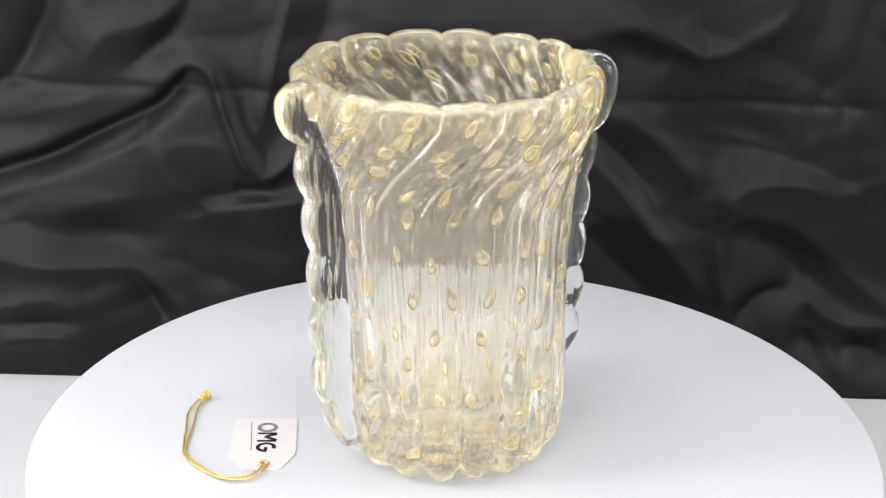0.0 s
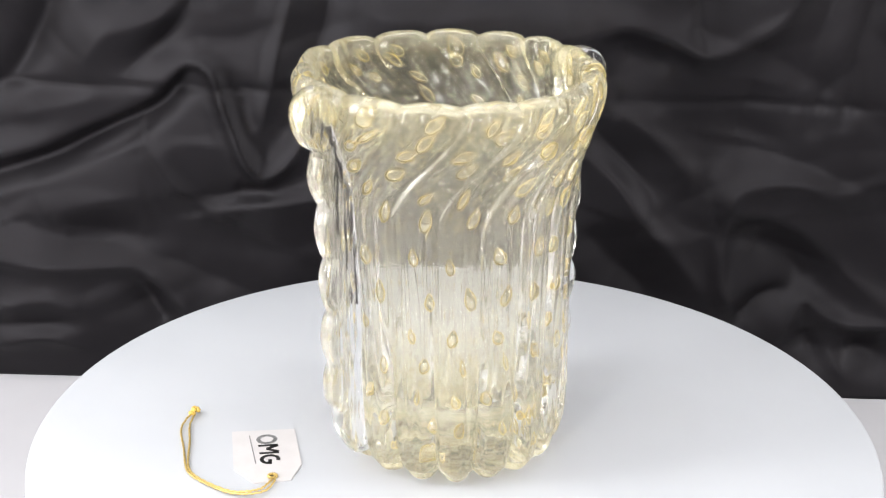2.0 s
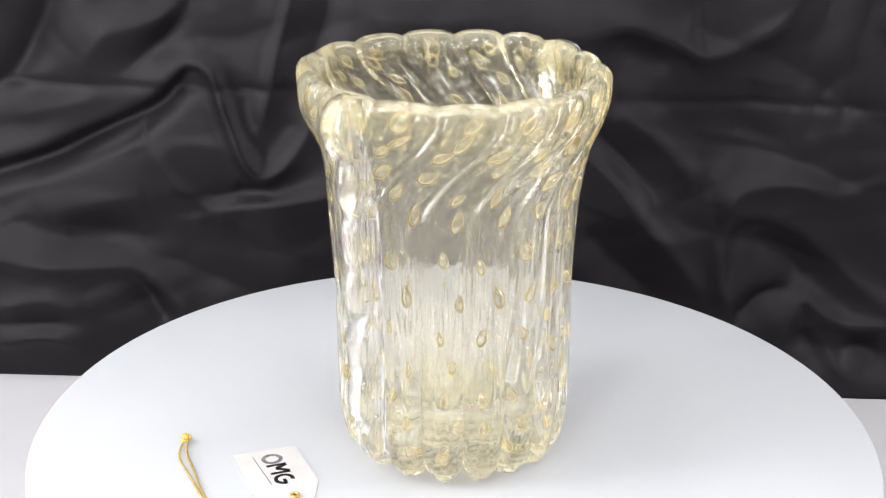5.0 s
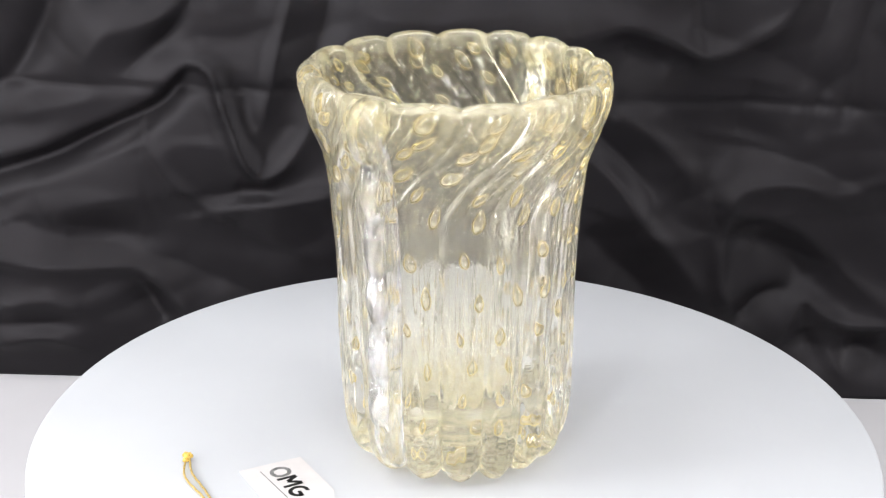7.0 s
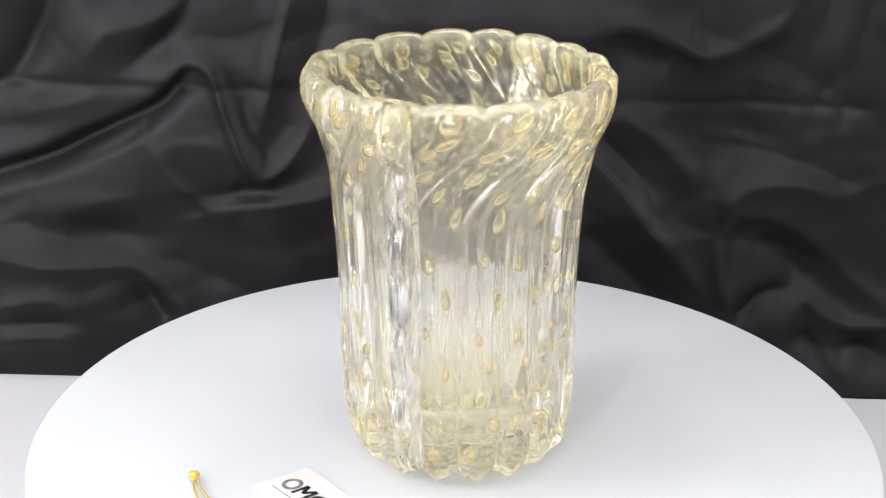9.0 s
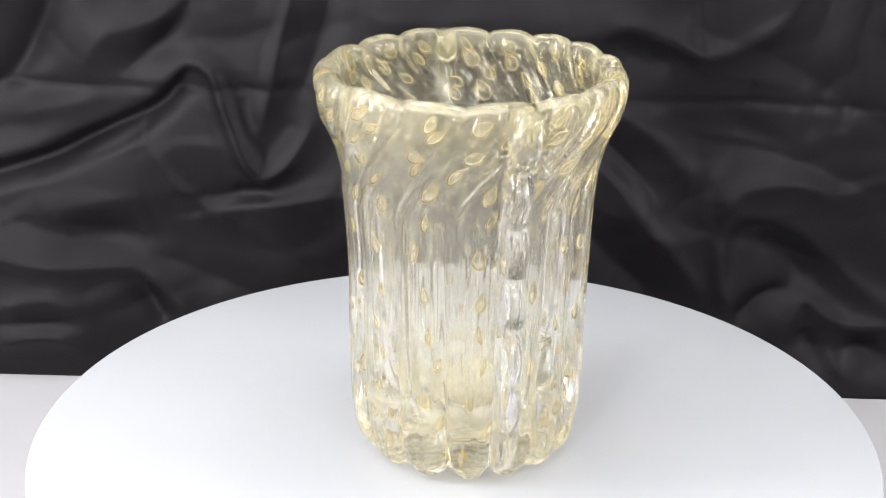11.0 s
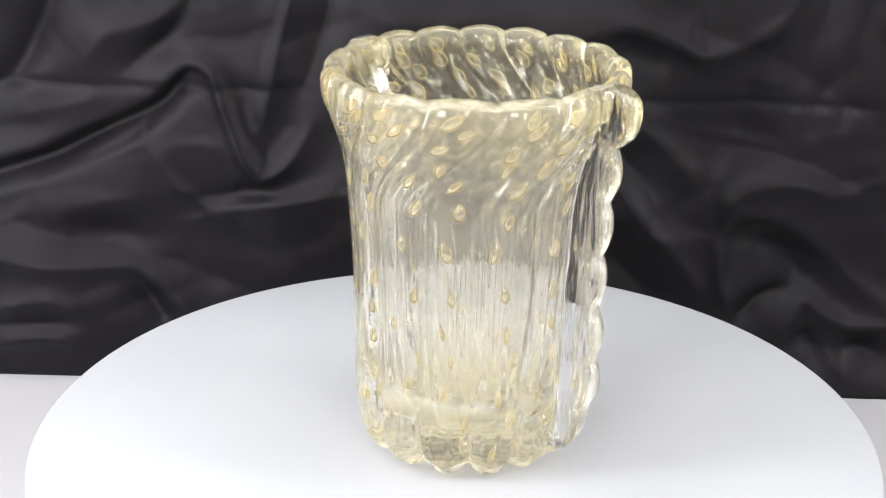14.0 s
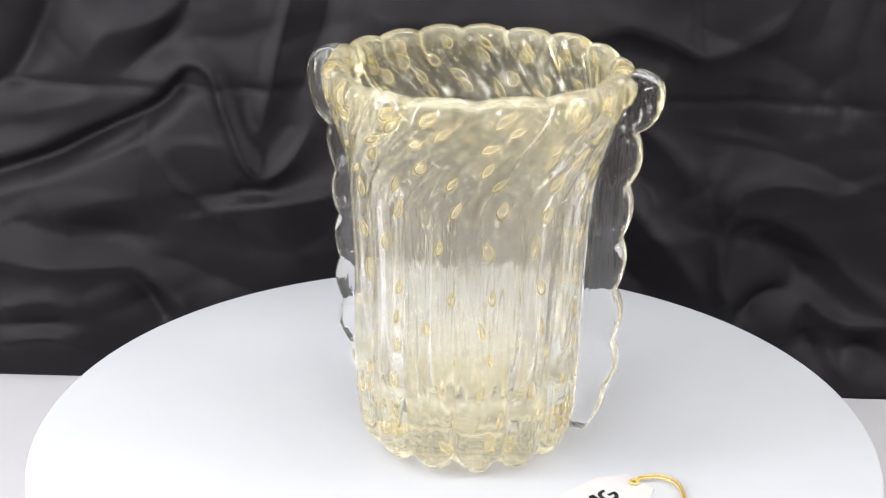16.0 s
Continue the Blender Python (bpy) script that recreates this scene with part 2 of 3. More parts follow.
    lap([(-0.223, 0.038), (-0.197, 0.045), (-0.160, 0.052), (-0.113, 0.061)], 0.007, 0.024, 0.014)
    fold([(-0.203, 0.057), (-0.171, 0.06)], 0.0068, -0.0090)
    lap([(-0.465, -0.012), (-0.429, -0.014), (-0.386, -0.020), (-0.338, -0.021), (-0.301, -0.024), (-0.278, -0.041), (-0.255, -0.069)], 0.030, 0.012, 0.015)
    fold([(-0.300, -0.040), (-0.288, -0.062), (-0.275, -0.080)], 0.0080, -0.0120)
    fold([(-0.426, -0.062), (-0.387, -0.054), (-0.355, -0.065)], 0.0068, 0.0100)
    fold([(-0.441, -0.104), (-0.396, -0.093), (-0.353, -0.107)], 0.0068, 0.0090)
    fold([(-0.439, -0.083), (-0.373, -0.081)], 0.0051, -0.0080)
    fold([(-0.359, 0.26), (-0.364, 0.23), (-0.38, 0.199), (-0.404, 0.162), (-0.438, 0.135)], 0.0085, -0.0140)
    fold([(-0.336, 0.174), (-0.313, 0.201), (-0.282, 0.211), (-0.246, 0.23), (-0.229, 0.263)], 0.0102, 0.0120)
    fold([(-0.23, 0.248), (-0.244, 0.22), (-0.263, 0.197), (-0.295, 0.17)], 0.0077, -0.0130)
    fold([(-0.142, 0.264), (-0.147, 0.234), (-0.157, 0.199), (-0.167, 0.157), (-0.176, 0.123)], 0.0055, 0.0100)
    fold([(-0.11, 0.255), (-0.121, 0.205), (-0.137, 0.163)], 0.0119, -0.0140)
    lap([(0.100, 0.206), (0.121, 0.212), (0.145, 0.220), (0.180, 0.211), (0.215, 0.199), (0.252, 0.215), (0.275, 0.235), (0.290, 0.262)], 0.030, 0.013, 0.017)
    fold([(0.33, 0.33), (0.50, 0.29)], 0.070, 0.060)
    fold([(0.204, 0.261), (0.207, 0.225), (0.215, 0.204)], 0.0042, -0.0060)
    fold([(0.143, 0.198), (0.183, 0.186)], 0.0094, -0.0100)
    fold([(0.35, 0.274), (0.344, 0.24), (0.338, 0.205), (0.337, 0.169), (0.334, 0.14)], 0.0038, -0.0060)
    fold([(0.331, 0.19), (0.315, 0.168), (0.309, 0.132)], 0.0043, -0.0050)
    fold([(0.136, 0.141), (0.156, 0.135), (0.18, 0.116), (0.207, 0.087)], 0.0085, 0.0120)
    fold([(0.116, 0.13), (0.143, 0.101), (0.17, 0.075)], 0.0068, -0.0100)
    lap([(0.105, 0.112), (0.128, 0.093), (0.148, 0.072), (0.170, 0.040), (0.198, 0.008), (0.226, -0.031)], 0.012, 0.018, 0.012)
    fold([(0.115, 0.029), (0.145, -0.001), (0.176, -0.031)], 0.0102, -0.0090)
    lap([(0.246, 0.051), (0.254, 0.073), (0.279, 0.082), (0.309, 0.081), (0.330, 0.069)], 0.016, 0.009, 0.008)
    lap([(0.251, 0.054), (0.292, 0.044), (0.325, 0.023), (0.359, -0.010), (0.392, -0.037), (0.430, -0.060)], 0.016, 0.014, 0.010)
    fold([(0.246, 0.042), (0.242, 0.011), (0.244, -0.023), (0.255, -0.049)], 0.0060, 0.0100)
    fold([(0.276, 0.023), (0.309, -0.004), (0.327, -0.026)], 0.0111, -0.0120)
    fold([(0.298, -0.086), (0.312, -0.06), (0.325, -0.04), (0.341, -0.052), (0.364, -0.063), (0.403, -0.064), (0.429, -0.06)], 0.0055, 0.0100)
    fold([(0.267, -0.062), (0.284, -0.042), (0.309, -0.033)], 0.0068, -0.0140)
    fold([(0.326, -0.073), (0.339, -0.096)], 0.0060, -0.0100)
    fold([(0.37, -0.089), (0.403, -0.099)], 0.0085, -0.0120)
    fold([(0.355, -0.101), (0.374, -0.124)], 0.0043, 0.0060)
    fold([(0.257, 0.177), (0.247, 0.12)], 0.0170, -0.0120)
    fold([(0.38, 0.091), (0.352, 0.075), (0.301, 0.079), (0.252, 0.066)], 0.0094, 0.0080)
    fold([(-0.398, 0.12), (-0.36, 0.131), (-0.323, 0.143)], 0.0068, 0.0060)
    fold([(-0.365, 0.016), (-0.29, 0.006)], 0.0128, -0.0080)
    fold([(-0.183, 0.021), (-0.142, -0.001), (-0.11, -0.017)], 0.0111, 0.0060)
    fold([(-0.086, 0.226), (-0.026, 0.217), (0.043, 0.228)], 0.0111, 0.0080)
    fold([(-0.087, 0.106), (-0.026, 0.081), (0.046, 0.093)], 0.0128, -0.0100)
    fold([(-0.083, 0.024), (-0.004, 0.037), (0.079, 0.017)], 0.0102, 0.0100)
    for i in range(rows):
        for j in range(cols):
            q = Vector((u[j], 0.3, v[i]))
            H[i, j] += 0.024 * noise.noise(q * 4.5) + 0.010 * abs(noise.noise(Vector((q.x * 6 + q.z * 4, 1, q.z * 9)))) + 0.004 * abs(noise.noise(Vector((q.x * 12 - q.z * 6, 4, q.z * 20)))) + 0.0007 * noise.noise(Vector((q.x * 30, 2, q.z * 45))) + 0.0011 * abs(noise.noise(Vector((q.x * 34 + q.z * 22, 6, q.z * 52 - q.x * 12)))) * max(0, noise.noise(q * 7) + 0.15)
    grip = np.clip((V - TABLE_Z) / 0.05, 0, 1)
    H *= 0.25 + 0.75 * grip
    Y = 0.342 - 0.038 * U - H
    me = bpy.data.meshes.new("cloth")
    verts = np.stack([U.ravel(), Y.ravel(), V.ravel()], -1)
    back = verts + (0, 0.0015, 0)
    n = rows * cols
    faces = []
    for i in range(rows - 1):
        for j in range(cols - 1):
            k = i * cols + j
            faces.append((k, k + 1, k + cols + 1, k + cols))
            faces.append((n + k, n + k + cols, n + k + cols + 1, n + k + 1))
    rim = [*range(cols), *range(2 * cols - 1, n, cols), *range(n - 2, n - cols - 1, -1), *range(n - 2 * cols, 0, -cols)]
    for a, b in zip(rim, rim[1:] + rim[:1]):
        faces.append((a, n + a, n + b, b))
    me.from_pydata(np.concatenate([verts, back]).tolist(), [], faces)
    me.materials.append(SATIN)
    me.polygons.foreach_set("use_smooth", [True] * len(me.polygons))
    tagged(new("backdrop_cloth", me), "creased black satin cloth hanging behind the turntable", "cloth")


# ---- turntable ----
def build_turntable():
    thing = tagged(new("turntable"), "round white display turntable on the table", "turntable")
    thing.location = (0, 0, TABLE_Z)
    top = -TABLE_Z
    bm = bmesh.new()
    lathe(bm, [(0, top), (0.15, top), (0.2975, top), (0.2990, top - 0.0006), (0.2998, top - 0.0018), (0.3, top - 0.004), (0.3, top - 0.026), (0.2985, top - 0.029), (0.295, top - 0.03), (0, top - 0.03)], 256)
    part("disc", bm, WHITE_DISC, thing)
    bm = bmesh.new()
    lathe(bm, [(0, top - 0.03), (0.13, top - 0.03), (0.13, 0.004), (0.126, 0.0), (0, 0.0)], 96)
    part("drum", bm, WHITE_DISC, thing, smooth=False)
    return thing


# ---- the vase ----
RIBS = 16
RIB_TURN = math.radians(-123)
# height and radius of the outside, and depth of the ribs
OUTSIDE = [(0.000, 0.054, 0.6), (0.002, 0.0632, 1.5), (0.008, 0.0705, 1.6), (0.017, 0.0748, 1.75), (0.036, 0.0782, 1.6), (0.062, 0.0792, 1.25), (0.097, 0.0800, 0.95),
           (0.131, 0.0803, 0.85), (0.165, 0.0820, 0.85), (0.197, 0.0845, 0.8), (0.217, 0.0875, 0.8), (0.231, 0.0920, 0.85), (0.245, 0.0975, 0.9), (0.256, 0.1005, 0.9), (0.264, 0.1010, 0.9)]
INSIDE = [(0.264, 0.0860), (0.256, 0.0850), (0.245, 0.0835), (0.231, 0.0800), (0.217, 0.0770), (0.197, 0.0745), (0.165, 0.0728), (0.131, 0.0712),
          (0.097, 0.0685), (0.072, 0.0640), (0.052, 0.0560), (0.037, 0.0455), (0.0255, 0.0330), (0.0185, 0.0205), (0.0160, 0.0095)]


def twist(z):
    """The ribs stand upright below and lean over towards the rim."""
    s = min(max((z - 0.192) / 0.076, 0), 1)
    return 0.46 * s * s * (3 - 2 * s) + 0.12 * s


def lobe(angle):
    """Height of the rib, 0 to 1: the ribs are drawn wider on one side of the vase than on the other."""
    angle += 0.15 * math.sin(angle - 1.4)
    u = ((angle * RIBS / (2 * math.pi) + 0.5) % 1) * 2 - 1
    return math.sqrt(max(1 - 0.97 * u * u, 0))


def wobble(angle, z):
    """Hand-made unevenness of the body."""
    return 0.0010 * noise.noise(Vector((math.cos(angle) * 2.2, math.sin(angle) * 2.2, z * 16)))


def body_profile():
    """Rows of (height, radius, rib depth, inside 0..1) from the foot's middle over the rim to the inside's middle."""
    rows = [(0.0035, 0.020, 0.0, 0), (0.0030, 0.040, 0.1, 0)]
    fine = smooth_line([(z, r, d) for z, r, d in OUTSIDE], 6)
    rows += [(p.x, p.y, p.z, 0) for p in fine]
    for k in range(1, 10):
        a = math.pi * k / 10
        rows.append((0.2645 + 0.0100 * math.sin(a), 0.0938 + 0.0076 * math.cos(a), 0.9 - 0.04 * k, k / 10))
    rows += [(p.x, p.y, 0.6 - 0.1 * min(i / 40, 1), 1) for i, p in enumerate(smooth_line([(z, r, 0) for z, r in INSIDE], 5))]
    return rows


def build_vase_body(vase):
    steps = RIBS * 36
    rows = body_profile()
    verts, faces, mats = [], [], []
    for z, r, depth, inside in rows:
        for k in range(steps):
            a = 2 * math.pi * k / steps
            f = lobe(a - RIB_TURN - twist(z))
            rr = r + wobble(a, z)
            if inside < 1:
                flute = 3 * RIBS * (a - RIB_TURN - twist(z) + 0.15 * math.sin(a - RIB_TURN - twist(z) - 1.4))
                rr += 0.00042 * math.cos(flute) * min(max((z - 0.03) / 0.05, 0), 1) * (0.6 + noise.noise(Vector((math.cos(a) * 4, math.sin(a) * 4, z * 10))))
                rr += 0.0060 * depth * (f - 0.76) * (1 - 0.5 * inside)
                rr += 0.00075 * noise.noise(Vector(((a - twist(z)) * 14, 3.0, z * 9)))
            else:
                rr += 0.0030 * depth * (f - 0.76)
                turn = a - twist(z)
                soft = 0.5 + 0.5 * noise.noise(Vector((math.cos(turn) * 3, math.sin(turn) * 3, z * 12)))
                rr += 0.00055 * noise.noise(Vector((turn * 18, 5.0, z * 7))) + 0.00130 * soft * abs(math.sin(turn * 24 + 1.5 * noise.noise(Vector((turn * 6, 2.0, z * 5)))))
            zz = z
            if z > 0.25:
                zz += 0.0046 * (f - 0.70) * min((z - 0.25) / 0.015, 1) + 0.0018 * noise.noise(Vector((math.cos(a) * 1.6, math.sin(a) * 1.6, 7)))
            if z < 0.012 and inside == 0:
                zz += 0.013 * (1 - f) * min(max((r - 0.040) / 0.015, 0), 1)
            lean = 1 - z / 0.27
            verts.append((rr * math.cos(a) + 0.0040 * lean, rr * math.sin(a) + 0.0010 * lean, max(zz, 0.0)))
    for i in range(len(rows) - 1):
        for k in range(steps):
            j = (k + 1) % steps
            faces.append((i * steps + k, i * steps + j, (i + 1) * steps + j, (i + 1) * steps + k))
            mats.append(1 if rows[i][3] >= 1 else 0)
    n = len(verts)
    verts += [(0, 0, 0.0036), (0, 0, 0.0156)]
    last = (len(rows) - 1) * steps
    for k in range(steps):
        j = (k + 1) % steps
        faces += [(n, j, k), (n + 1, last + k, last + j)]
        mats += [0, 1]
    me = bpy.data.meshes.new("body")
    me.from_pydata(verts, [], faces)
    me.materials.append(VASE_OUTER)
    me.materials.append(VASE_INNER)
    me.polygons.foreach_set("material_index", mats)
    me.polygons.foreach_set("use_smooth", [True] * len(faces))
    ob = new("body", me)
    ob.parent = vase
    return tagged(ob, label="ribbed champagne glass body dusted with gold")


def radius_at(z, table):
    pairs = sorted((row[0], row[1]) for row in table)
    return float(np.interp(z, [p[0] for p in pairs], [p[1] for p in pairs]))


def build_bubbles(vase):
    """Air bubbles caught in the wall, row above row, one to each rib."""
    bm = bmesh.new()
    bmesh.ops.create_uvsphere(bm, u_segments=14, v_segments=10, radius=1.0)
    for q in bm.verts:
        if q.co.z > 0:
            q.co.x *= 1 - 0.45 * q.co.z
            q.co.y *= 1 - 0.45 * q.co.z
            q.co.z *= 1.15
    bmesh.ops.recalc_face_normals(bm, faces=bm.faces)
    bmesh.ops.reverse_faces(bm, faces=bm.faces)
    me = bpy.data.meshes.new("bubble")
    bm.to_mesh(me)
    bm.free()
    me.materials.append(BUBBLE)
    me.polygons.foreach_set("use_smooth", [True] * len(me.polygons))
    rng = random.Random(5)
    levels = [0.022, 0.045, 0.068, 0.092, 0.116, 0.140, 0.168, 0.196, 0.214, 0.229, 0.242, 0.253, 0.262]
    for i, z0 in enumerate(levels):
        for k in range(RIBS):
            z = z0 + rng.uniform(-0.004, 0.004) * (0.5 if z0 > 0.25 else 1)
            a = 2 * math.pi * (k + 0.25 * (i % 2) + rng.uniform(-0.18, 0.18)) / RIBS
            a += RIB_TURN + twist(z) - 0.15 * math.sin(a - 1.4)
            r = 0.46 * radius_at(z, INSIDE) + 0.54 * radius_at(z, OUTSIDE)
            lean = math.degrees(math.atan2((twist(z + 0.004) - twist(z - 0.004)) * r, 0.008)) + rng.uniform(-16, 16) + 24 * min(max((z - 0.236) / 0.02, 0), 1)
            big = rng.random() < 0.22
            w = rng.uniform(0.0026, 0.0039) * (1.45 if big else 1.0)
            h = rng.uniform(0.0054, 0.0082) * (0.95 if big else 1.0)
            if z < 0.12:
                w, h = w * 0.66, h * 0.88
            slope = math.degrees(math.atan2(radius_at(z + 0.006, OUTSIDE) - radius_at(z - 0.006, OUTSIDE), 0.012))
            ob = new("air_bubble", me)
            ob.parent = vase
            ob.matrix_basis = (pose(0, 0, 0, 0, 0, math.degrees(a)) @ pose(r, 0, z) @ pose(0, 0, 0, 0, slope, 0)
                               @ pose(0, 0, 0, -lean, 0, 0) @ Matrix.Diagonal((0.0022, w, h, 1)))


# scalloped fin: notch heights, and the curl at the top
NOTCHES = [0.021, 0.052, 0.085, 0.119, 0.153, 0.187, 0.221]


def build_handle(vase, angle, seed, low, high, out=0.0):
    """A clear fin drawn up the side, pinched into lobes, with a curl standing out at the rim."""
    bm = bmesh.new()
    rng = random.Random(seed)
    sides = 18
    rings = []
    stops = []
    notches = [0.021 + (q - 0.021) * (low - 0.021) / 0.200 for q in NOTCHES]
    for a, b in zip(notches, notches[1:]):
        for k in range(9):
            stops.append((a + (b - a) * k / 9, math.sin(math.pi * k / 9) ** 0.8))
    stops.append((low, 0))
    for k in range(1, 19):
        stops.append((low + (high - low) * k / 19, None))
    for z, bulge in stops:
        inner = radius_at(z, OUTSIDE) - 0.003
        if bulge is None:
            s = (z - low) / (high - low)
            outer = 0.107 + 0.0195 * math.sin(math.pi * s) ** 0.55 * (1 - 0.12 * s) - 0.008 * s ** 4
            half = 0.0078 + 0.001 * math.sin(math.pi * s)
            outer = max(outer, inner + 0.004)
        else:
            grow = min(1, 0.42 + (z - 0.021) / 0.075)
            outer = inner + 0.004 + (0.0195 + 0.0046 * bulge) * grow + 0.001 * noise.noise(Vector((z * 40, seed, 0)))
            if z > 0.17:
                outer = min(outer, 0.109 + 0.004 * bulge)
            half = 0.0074 + 0.0006 * bulge
        outer += out * min(1, (z - 0.02) / 0.08)
        mid, reach = (inner + outer) / 2, (outer - inner) / 2
        ring = []
        for k in range(sides):
            t = 2 * math.pi * k / sides
            c, s = math.cos(t), math.sin(t)
            x = mid + reach * math.copysign(abs(c) ** 0.55, c)
            lift = (x - 0.112) * 0.45 * min(max((z - low - 0.004) / 0.02, 0), 1)
            ring.append(bm.verts.new((x, half * math.copysign(abs(s) ** 0.7, s) + 0.0006 * noise.noise(Vector((z * 60, k, seed))), z + lift)))
        rings.append(ring)
    for a, b in zip(rings, rings[1:]):
        for k in range(sides):
            bm.faces.new((a[k], a[(k + 1) % sides], b[(k + 1) % sides], b[k]))
    bm.faces.new(rings[0][::-1])
    bm.faces.new(rings[-1])
    ob = part("handle", bm, CLEAR, vase, "clear glass fin with pinched lobes and a curl")
    ob.matrix_basis = pose(0, 0, 0, 0, 0, angle)
    # dab of tinted glass where the curl is pressed on the rim
    bm = bmesh.new()
    bmesh.ops.create_uvsphere(bm, u_segments=20, v_segments=12, radius=1.0, matrix=pose(0.099, 0, 0.262, 0, 25, 0) @ Matrix.Diagonal((0.0075, 0.0080, 0.0115, 1)))
    dab = part("dab", bm, VASE_OUTER, ob)
    return ob


def build_vase():
    vase = tagged(new("glass_vase"), "champagne ribbed glass vase with gold bubbles and two clear handles", "vase")
    build_vase_body(vase)
    build_handle(vase, -146, 3, 0.238, 0.283)
    build_handle(vase, 27, 8, 0.216, 0.275, 0.0045)
    build_bubbles(vase)
    return vase


# ---- the tag on its cord ----
TAG_AT = (-0.135, -0.025)


def build_tag():
    tag = tagged(new("paper_tag"), "white card tag with dark print on a gold cord", "tag")
    ox, oy = TAG_AT
    outline = [(-0.1590, 0.0122), (-0.1142, 0.0121), (-0.1106, -0.0387), (-0.1186, -0.0591), (-0.1436, -0.0608), (-0.1571, -0.0413)]
    bm = bmesh.new()
    low = [bm.verts.new((x - ox, y - oy, 0.0002)) for x, y in outline]
    high = [bm.verts.new((x - ox, y - oy, 0.0010)) for x, y in outline]
    bm.faces.new(low)
    bm.faces.new(high)
    for k in range(6):
        j = (k + 1) % 6
        bm.faces.new((low[k], low[j], high[j], high[k]))
    part("card", bm, CARD, tag, smooth=False)

    def flat(name, pieces, mat):
        bm = bmesh.new()
        for quad in pieces:
            vs = [bm.verts.new((x - ox, y - oy, 0.00112)) for x, y in quad]
            bm.faces.new(vs)
        ob = part(name, bm, mat, tag, smooth=False)
        for p in ob.data.polygons:
            if p.normal.z < 0:
                p.flip()

    def arc(cx, cy, rx, ry, wide, start, end):
        """Flat pieces of a ring about (cx, cy), from start to end degrees."""
        n = 28
        out = []
        for k in range(n):
            a, b = (radians(start + (end - start) * q / n) for q in (k, k + 1))
            out.append([(cx + rx * math.cos(a), cy + ry * math.sin(a)), (cx + rx * math.cos(b), cy + ry * math.sin(b)),
                        (cx + (rx - wide) * math.cos(b), cy + (ry - wide) * math.sin(b)), (cx + (rx - wide) * math.cos(a), cy + (ry - wide) * math.sin(a))])
        return out

    def stroke(ax, ay, bx, by, wide):
        d = Vector((bx - ax, by - ay)).normalized() * wide / 2
        return [(ax - d.y, ay + d.x), (bx - d.y, by + d.x), (bx + d.y, by - d.x), (ax + d.y, ay - d.x)]

    flat("printed_ring", arc(-0.1342, -0.0015, 0.0075, 0.0070, 0.0030, 0, 360), GREY_INK)
    flat("printed_bars", [stroke(-0.1402, -0.0105, -0.1265, -0.0102, 0.0028), stroke(-0.1265, -0.0108, -0.1345, -0.0152, 0.0030), stroke(-0.1345, -0.0152, -0.1260, -0.0198, 0.0030), stroke(-0.1395, -0.0212, -0.1258, -0.0208, 0.0028)], INK)
    flat("printed_arc", arc(-0.1322, -0.0300, 0.0072, 0.0068, 0.0029, -20, 280) + [stroke(-0.1322, -0.0300, -0.1322, -0.0366, 0.0026)], INK)
    flat("printed_line", [stroke(-0.1465, 0.0050, -0.1420, -0.0352, 0.0008)], GREY_INK)

    line = [(-0.1866, 0.0389, 0.004), (-0.1920, 0.0209, 0.002), (-0.1905, -0.0048, 0.0016), (-0.1892, -0.0321, 0.0016), (-0.1856, -0.0452, 0.0016), (-0.1757, -0.0578, 0.0016),
            (-0.1607, -0.0713, 0.002), (-0.1485, -0.0759, 0.003), (-0.1374, -0.0731, 0.003), (-0.1310, -0.0629, 0.003), (-0.1305, -0.0560, 0.0022)]
    for side in (-1, 1):
        pts = smooth_line(line, 10)
        n = len(pts)
        out = []
        for i, p in enumerate(pts):
            d = pts[min(i + 1, n - 1)] - pts[max(i - 1, 0)]
            across = Vector((-d.y, d.x, 0)).normalized()
            gap = 0.0008 + 0.0022 * math.exp(-((i / n - 0.13) / 0.10) ** 2) + 0.0012 * math.exp(-((i / n - 0.78) / 0.12) ** 2)
            q = p + across * gap * side + Vector((-ox, -oy, 0))
            q.z += 0.0003 * math.sin(i * 1.7 + side)
            out.append(q)
        bm = bmesh.new()
        tube(bm, out, 0.00078, 8)
        part("cord", bm, GOLD_CORD, tag, "twisted gold cord")
    rng = random.Random(2)
    bm = bmesh.new()
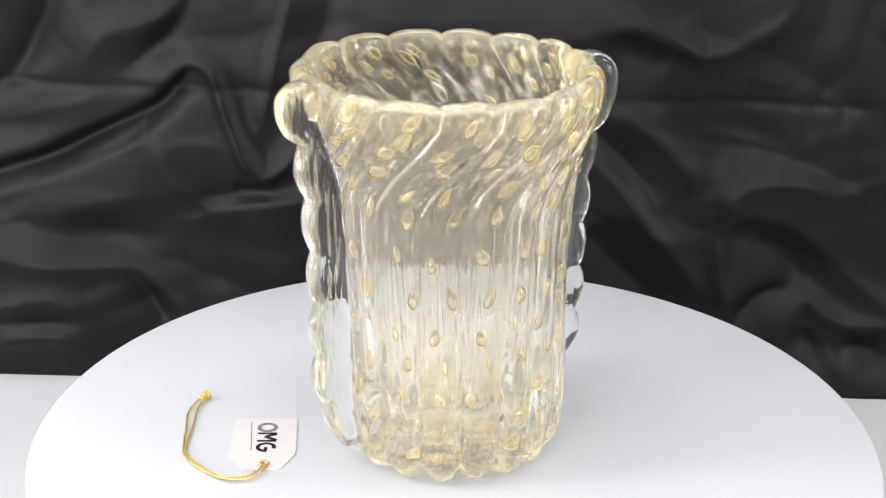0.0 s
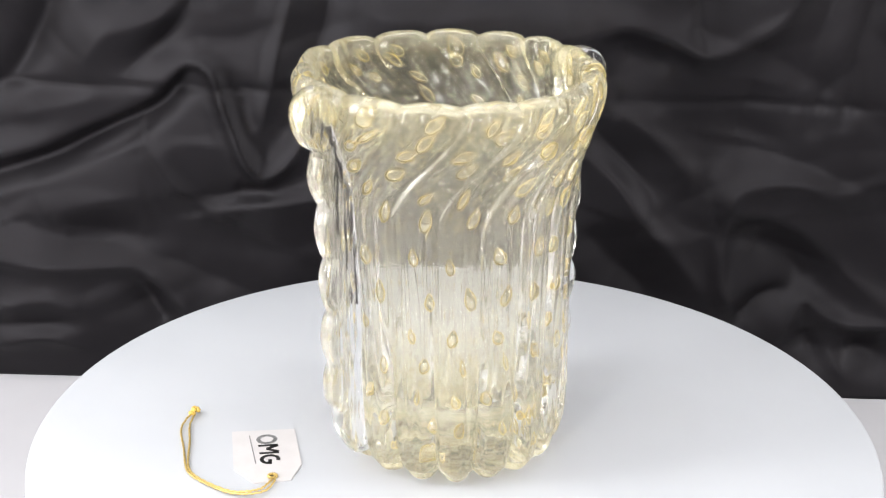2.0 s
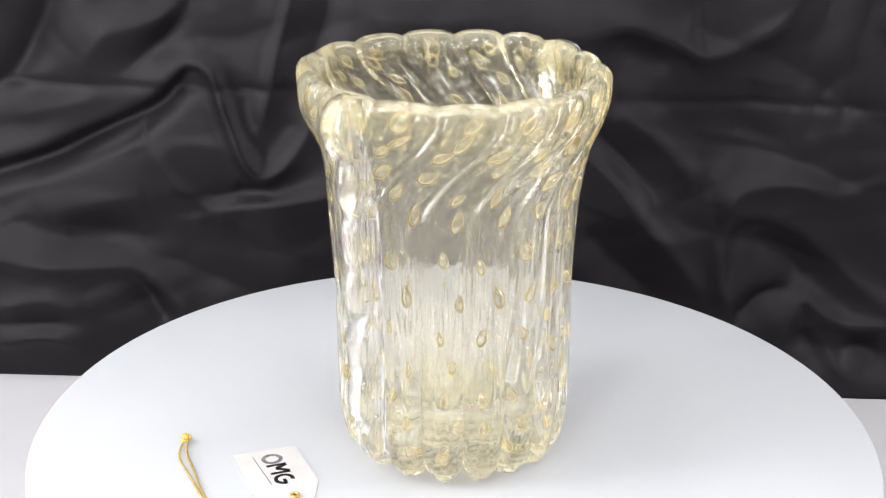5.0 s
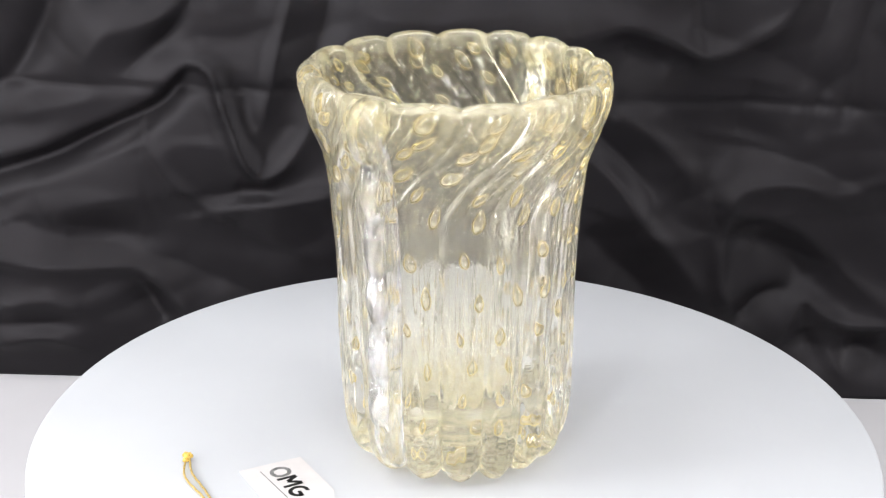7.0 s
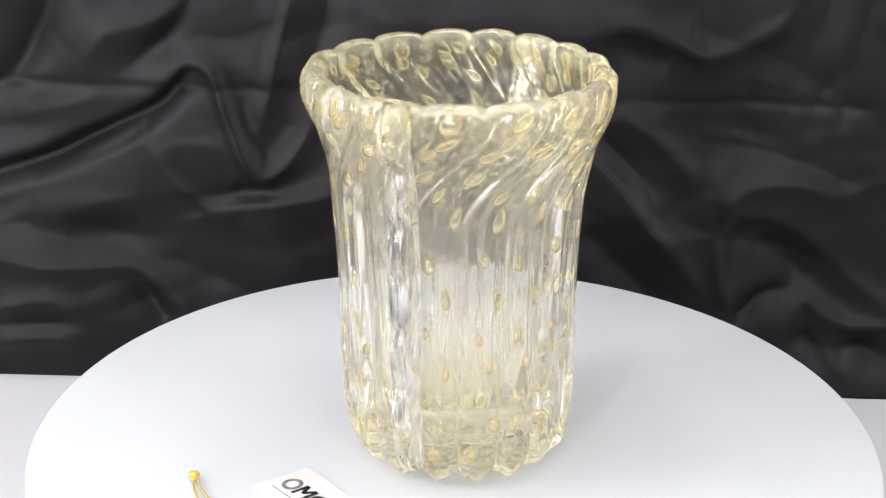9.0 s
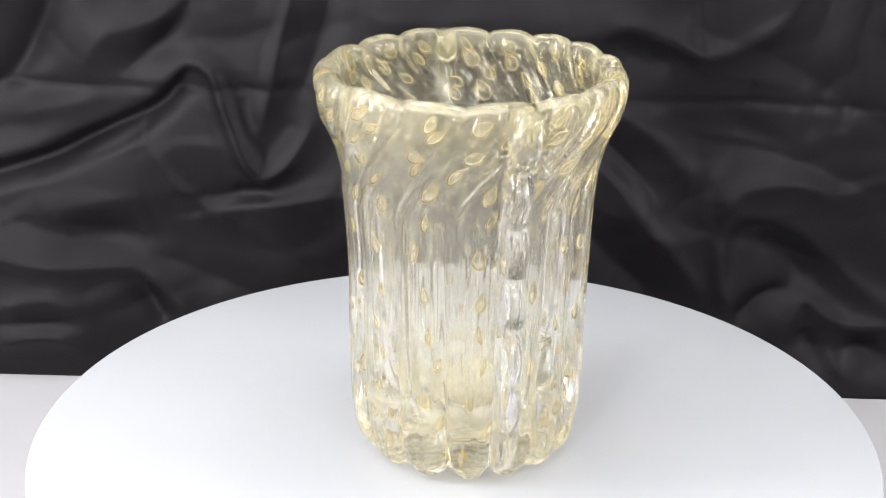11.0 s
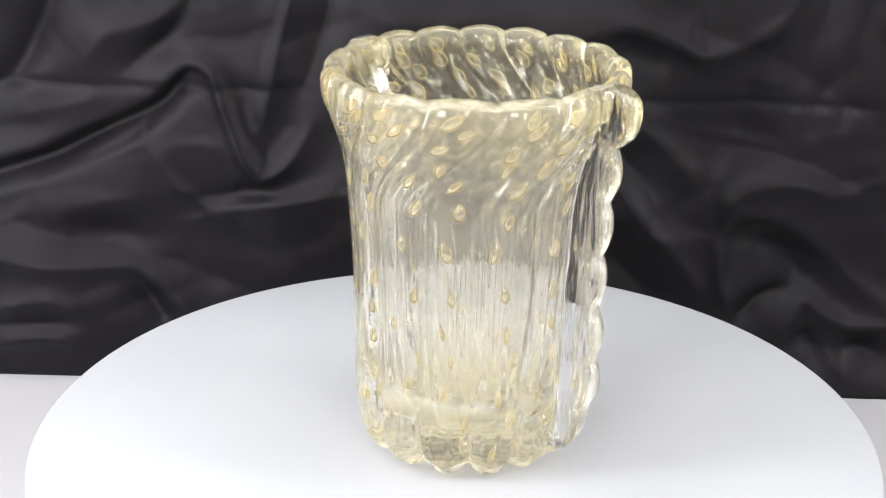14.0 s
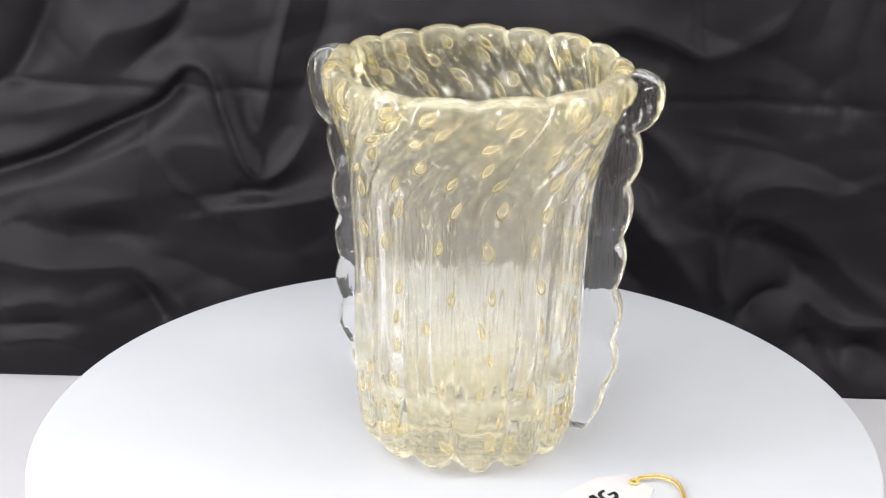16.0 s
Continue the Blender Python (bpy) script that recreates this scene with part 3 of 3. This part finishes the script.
    for k in range(9):
        c = Vector((-0.1862 + rng.uniform(-0.003, 0.003) - ox, 0.0405 + rng.uniform(-0.003, 0.004) - oy, 0.0038 + rng.uniform(-0.001, 0.002)))
        bmesh.ops.create_icosphere(bm, subdivisions=1, radius=rng.uniform(0.0016, 0.0026), matrix=Matrix.Translation(c))
    part("knot", bm, GOLD_KNOT, tag, "frayed gold knot")
    bm = bmesh.new()
    for a0 in range(0, 360, 30):
        bmesh.ops.create_icosphere(bm, subdivisions=1, radius=0.0013, matrix=Matrix.Translation((-0.1308 + 0.0026 * math.cos(radians(a0)) - ox, -0.0545 + 0.0026 * math.sin(radians(a0)) - oy, 0.0022)))
    part("eyelet", bm, GOLD_CORD, tag, "gold eyelet")
    return tag


build_room()
build_table()
build_curtain()
TURNTABLE = build_turntable()
VASE = build_vase()
TAG = build_tag()

# ---- what turns ----
TURN = [(0.0, 0.0), (0.5, 1.87), (1.0, 3.63), (1.5, 5.46), (2.0, 7.40), (2.5, 9.44), (3.0, 11.49), (3.5, 13.50), (4.0, 15.57), (4.2, 16.40),
        (4.9, 19.2), (5.6, 22.1), (6.3, 24.94), (6.5, 25.75), (7.0, 27.80), (7.5, 29.72), (8.0, 31.72), (8.5, 33.62), (9.0, 35.70), (9.2, 36.5),
        (9.6, 39.7), (10.0, 46.6), (10.4, 56.4), (10.8, 67.5), (11.1, 75.5), (11.3, 80.3), (11.4, 82.4), (11.5, 84.2), (11.6, 86.0), (11.8, 86.8), (12.0, 87.1),
        (12.3, 87.9), (12.5, 90.8), (12.7, 95.0), (12.9, 98.5), (13.0, 99.7), (13.1, 100.8), (13.3, 101.2), (13.5, 101.5), (13.7, 103.5), (14.0, 108.0),
        (14.2, 111.5), (14.5, 115.5), (15.0, 119.4), (15.5, 123.5), (16.0, 126.9)]
VASE_AT = (-0.0073, -0.0101)


def motions():
    for thing, at in ((TURNTABLE, (0, 0, TABLE_Z)), (VASE, (*VASE_AT, 0)), (TAG, (*TAG_AT, 0))):
        walk(thing, [(t, pose(0, 0, 0, 0, 0, a) @ Matrix.Translation(at)) for t, a in TURN])


motions()
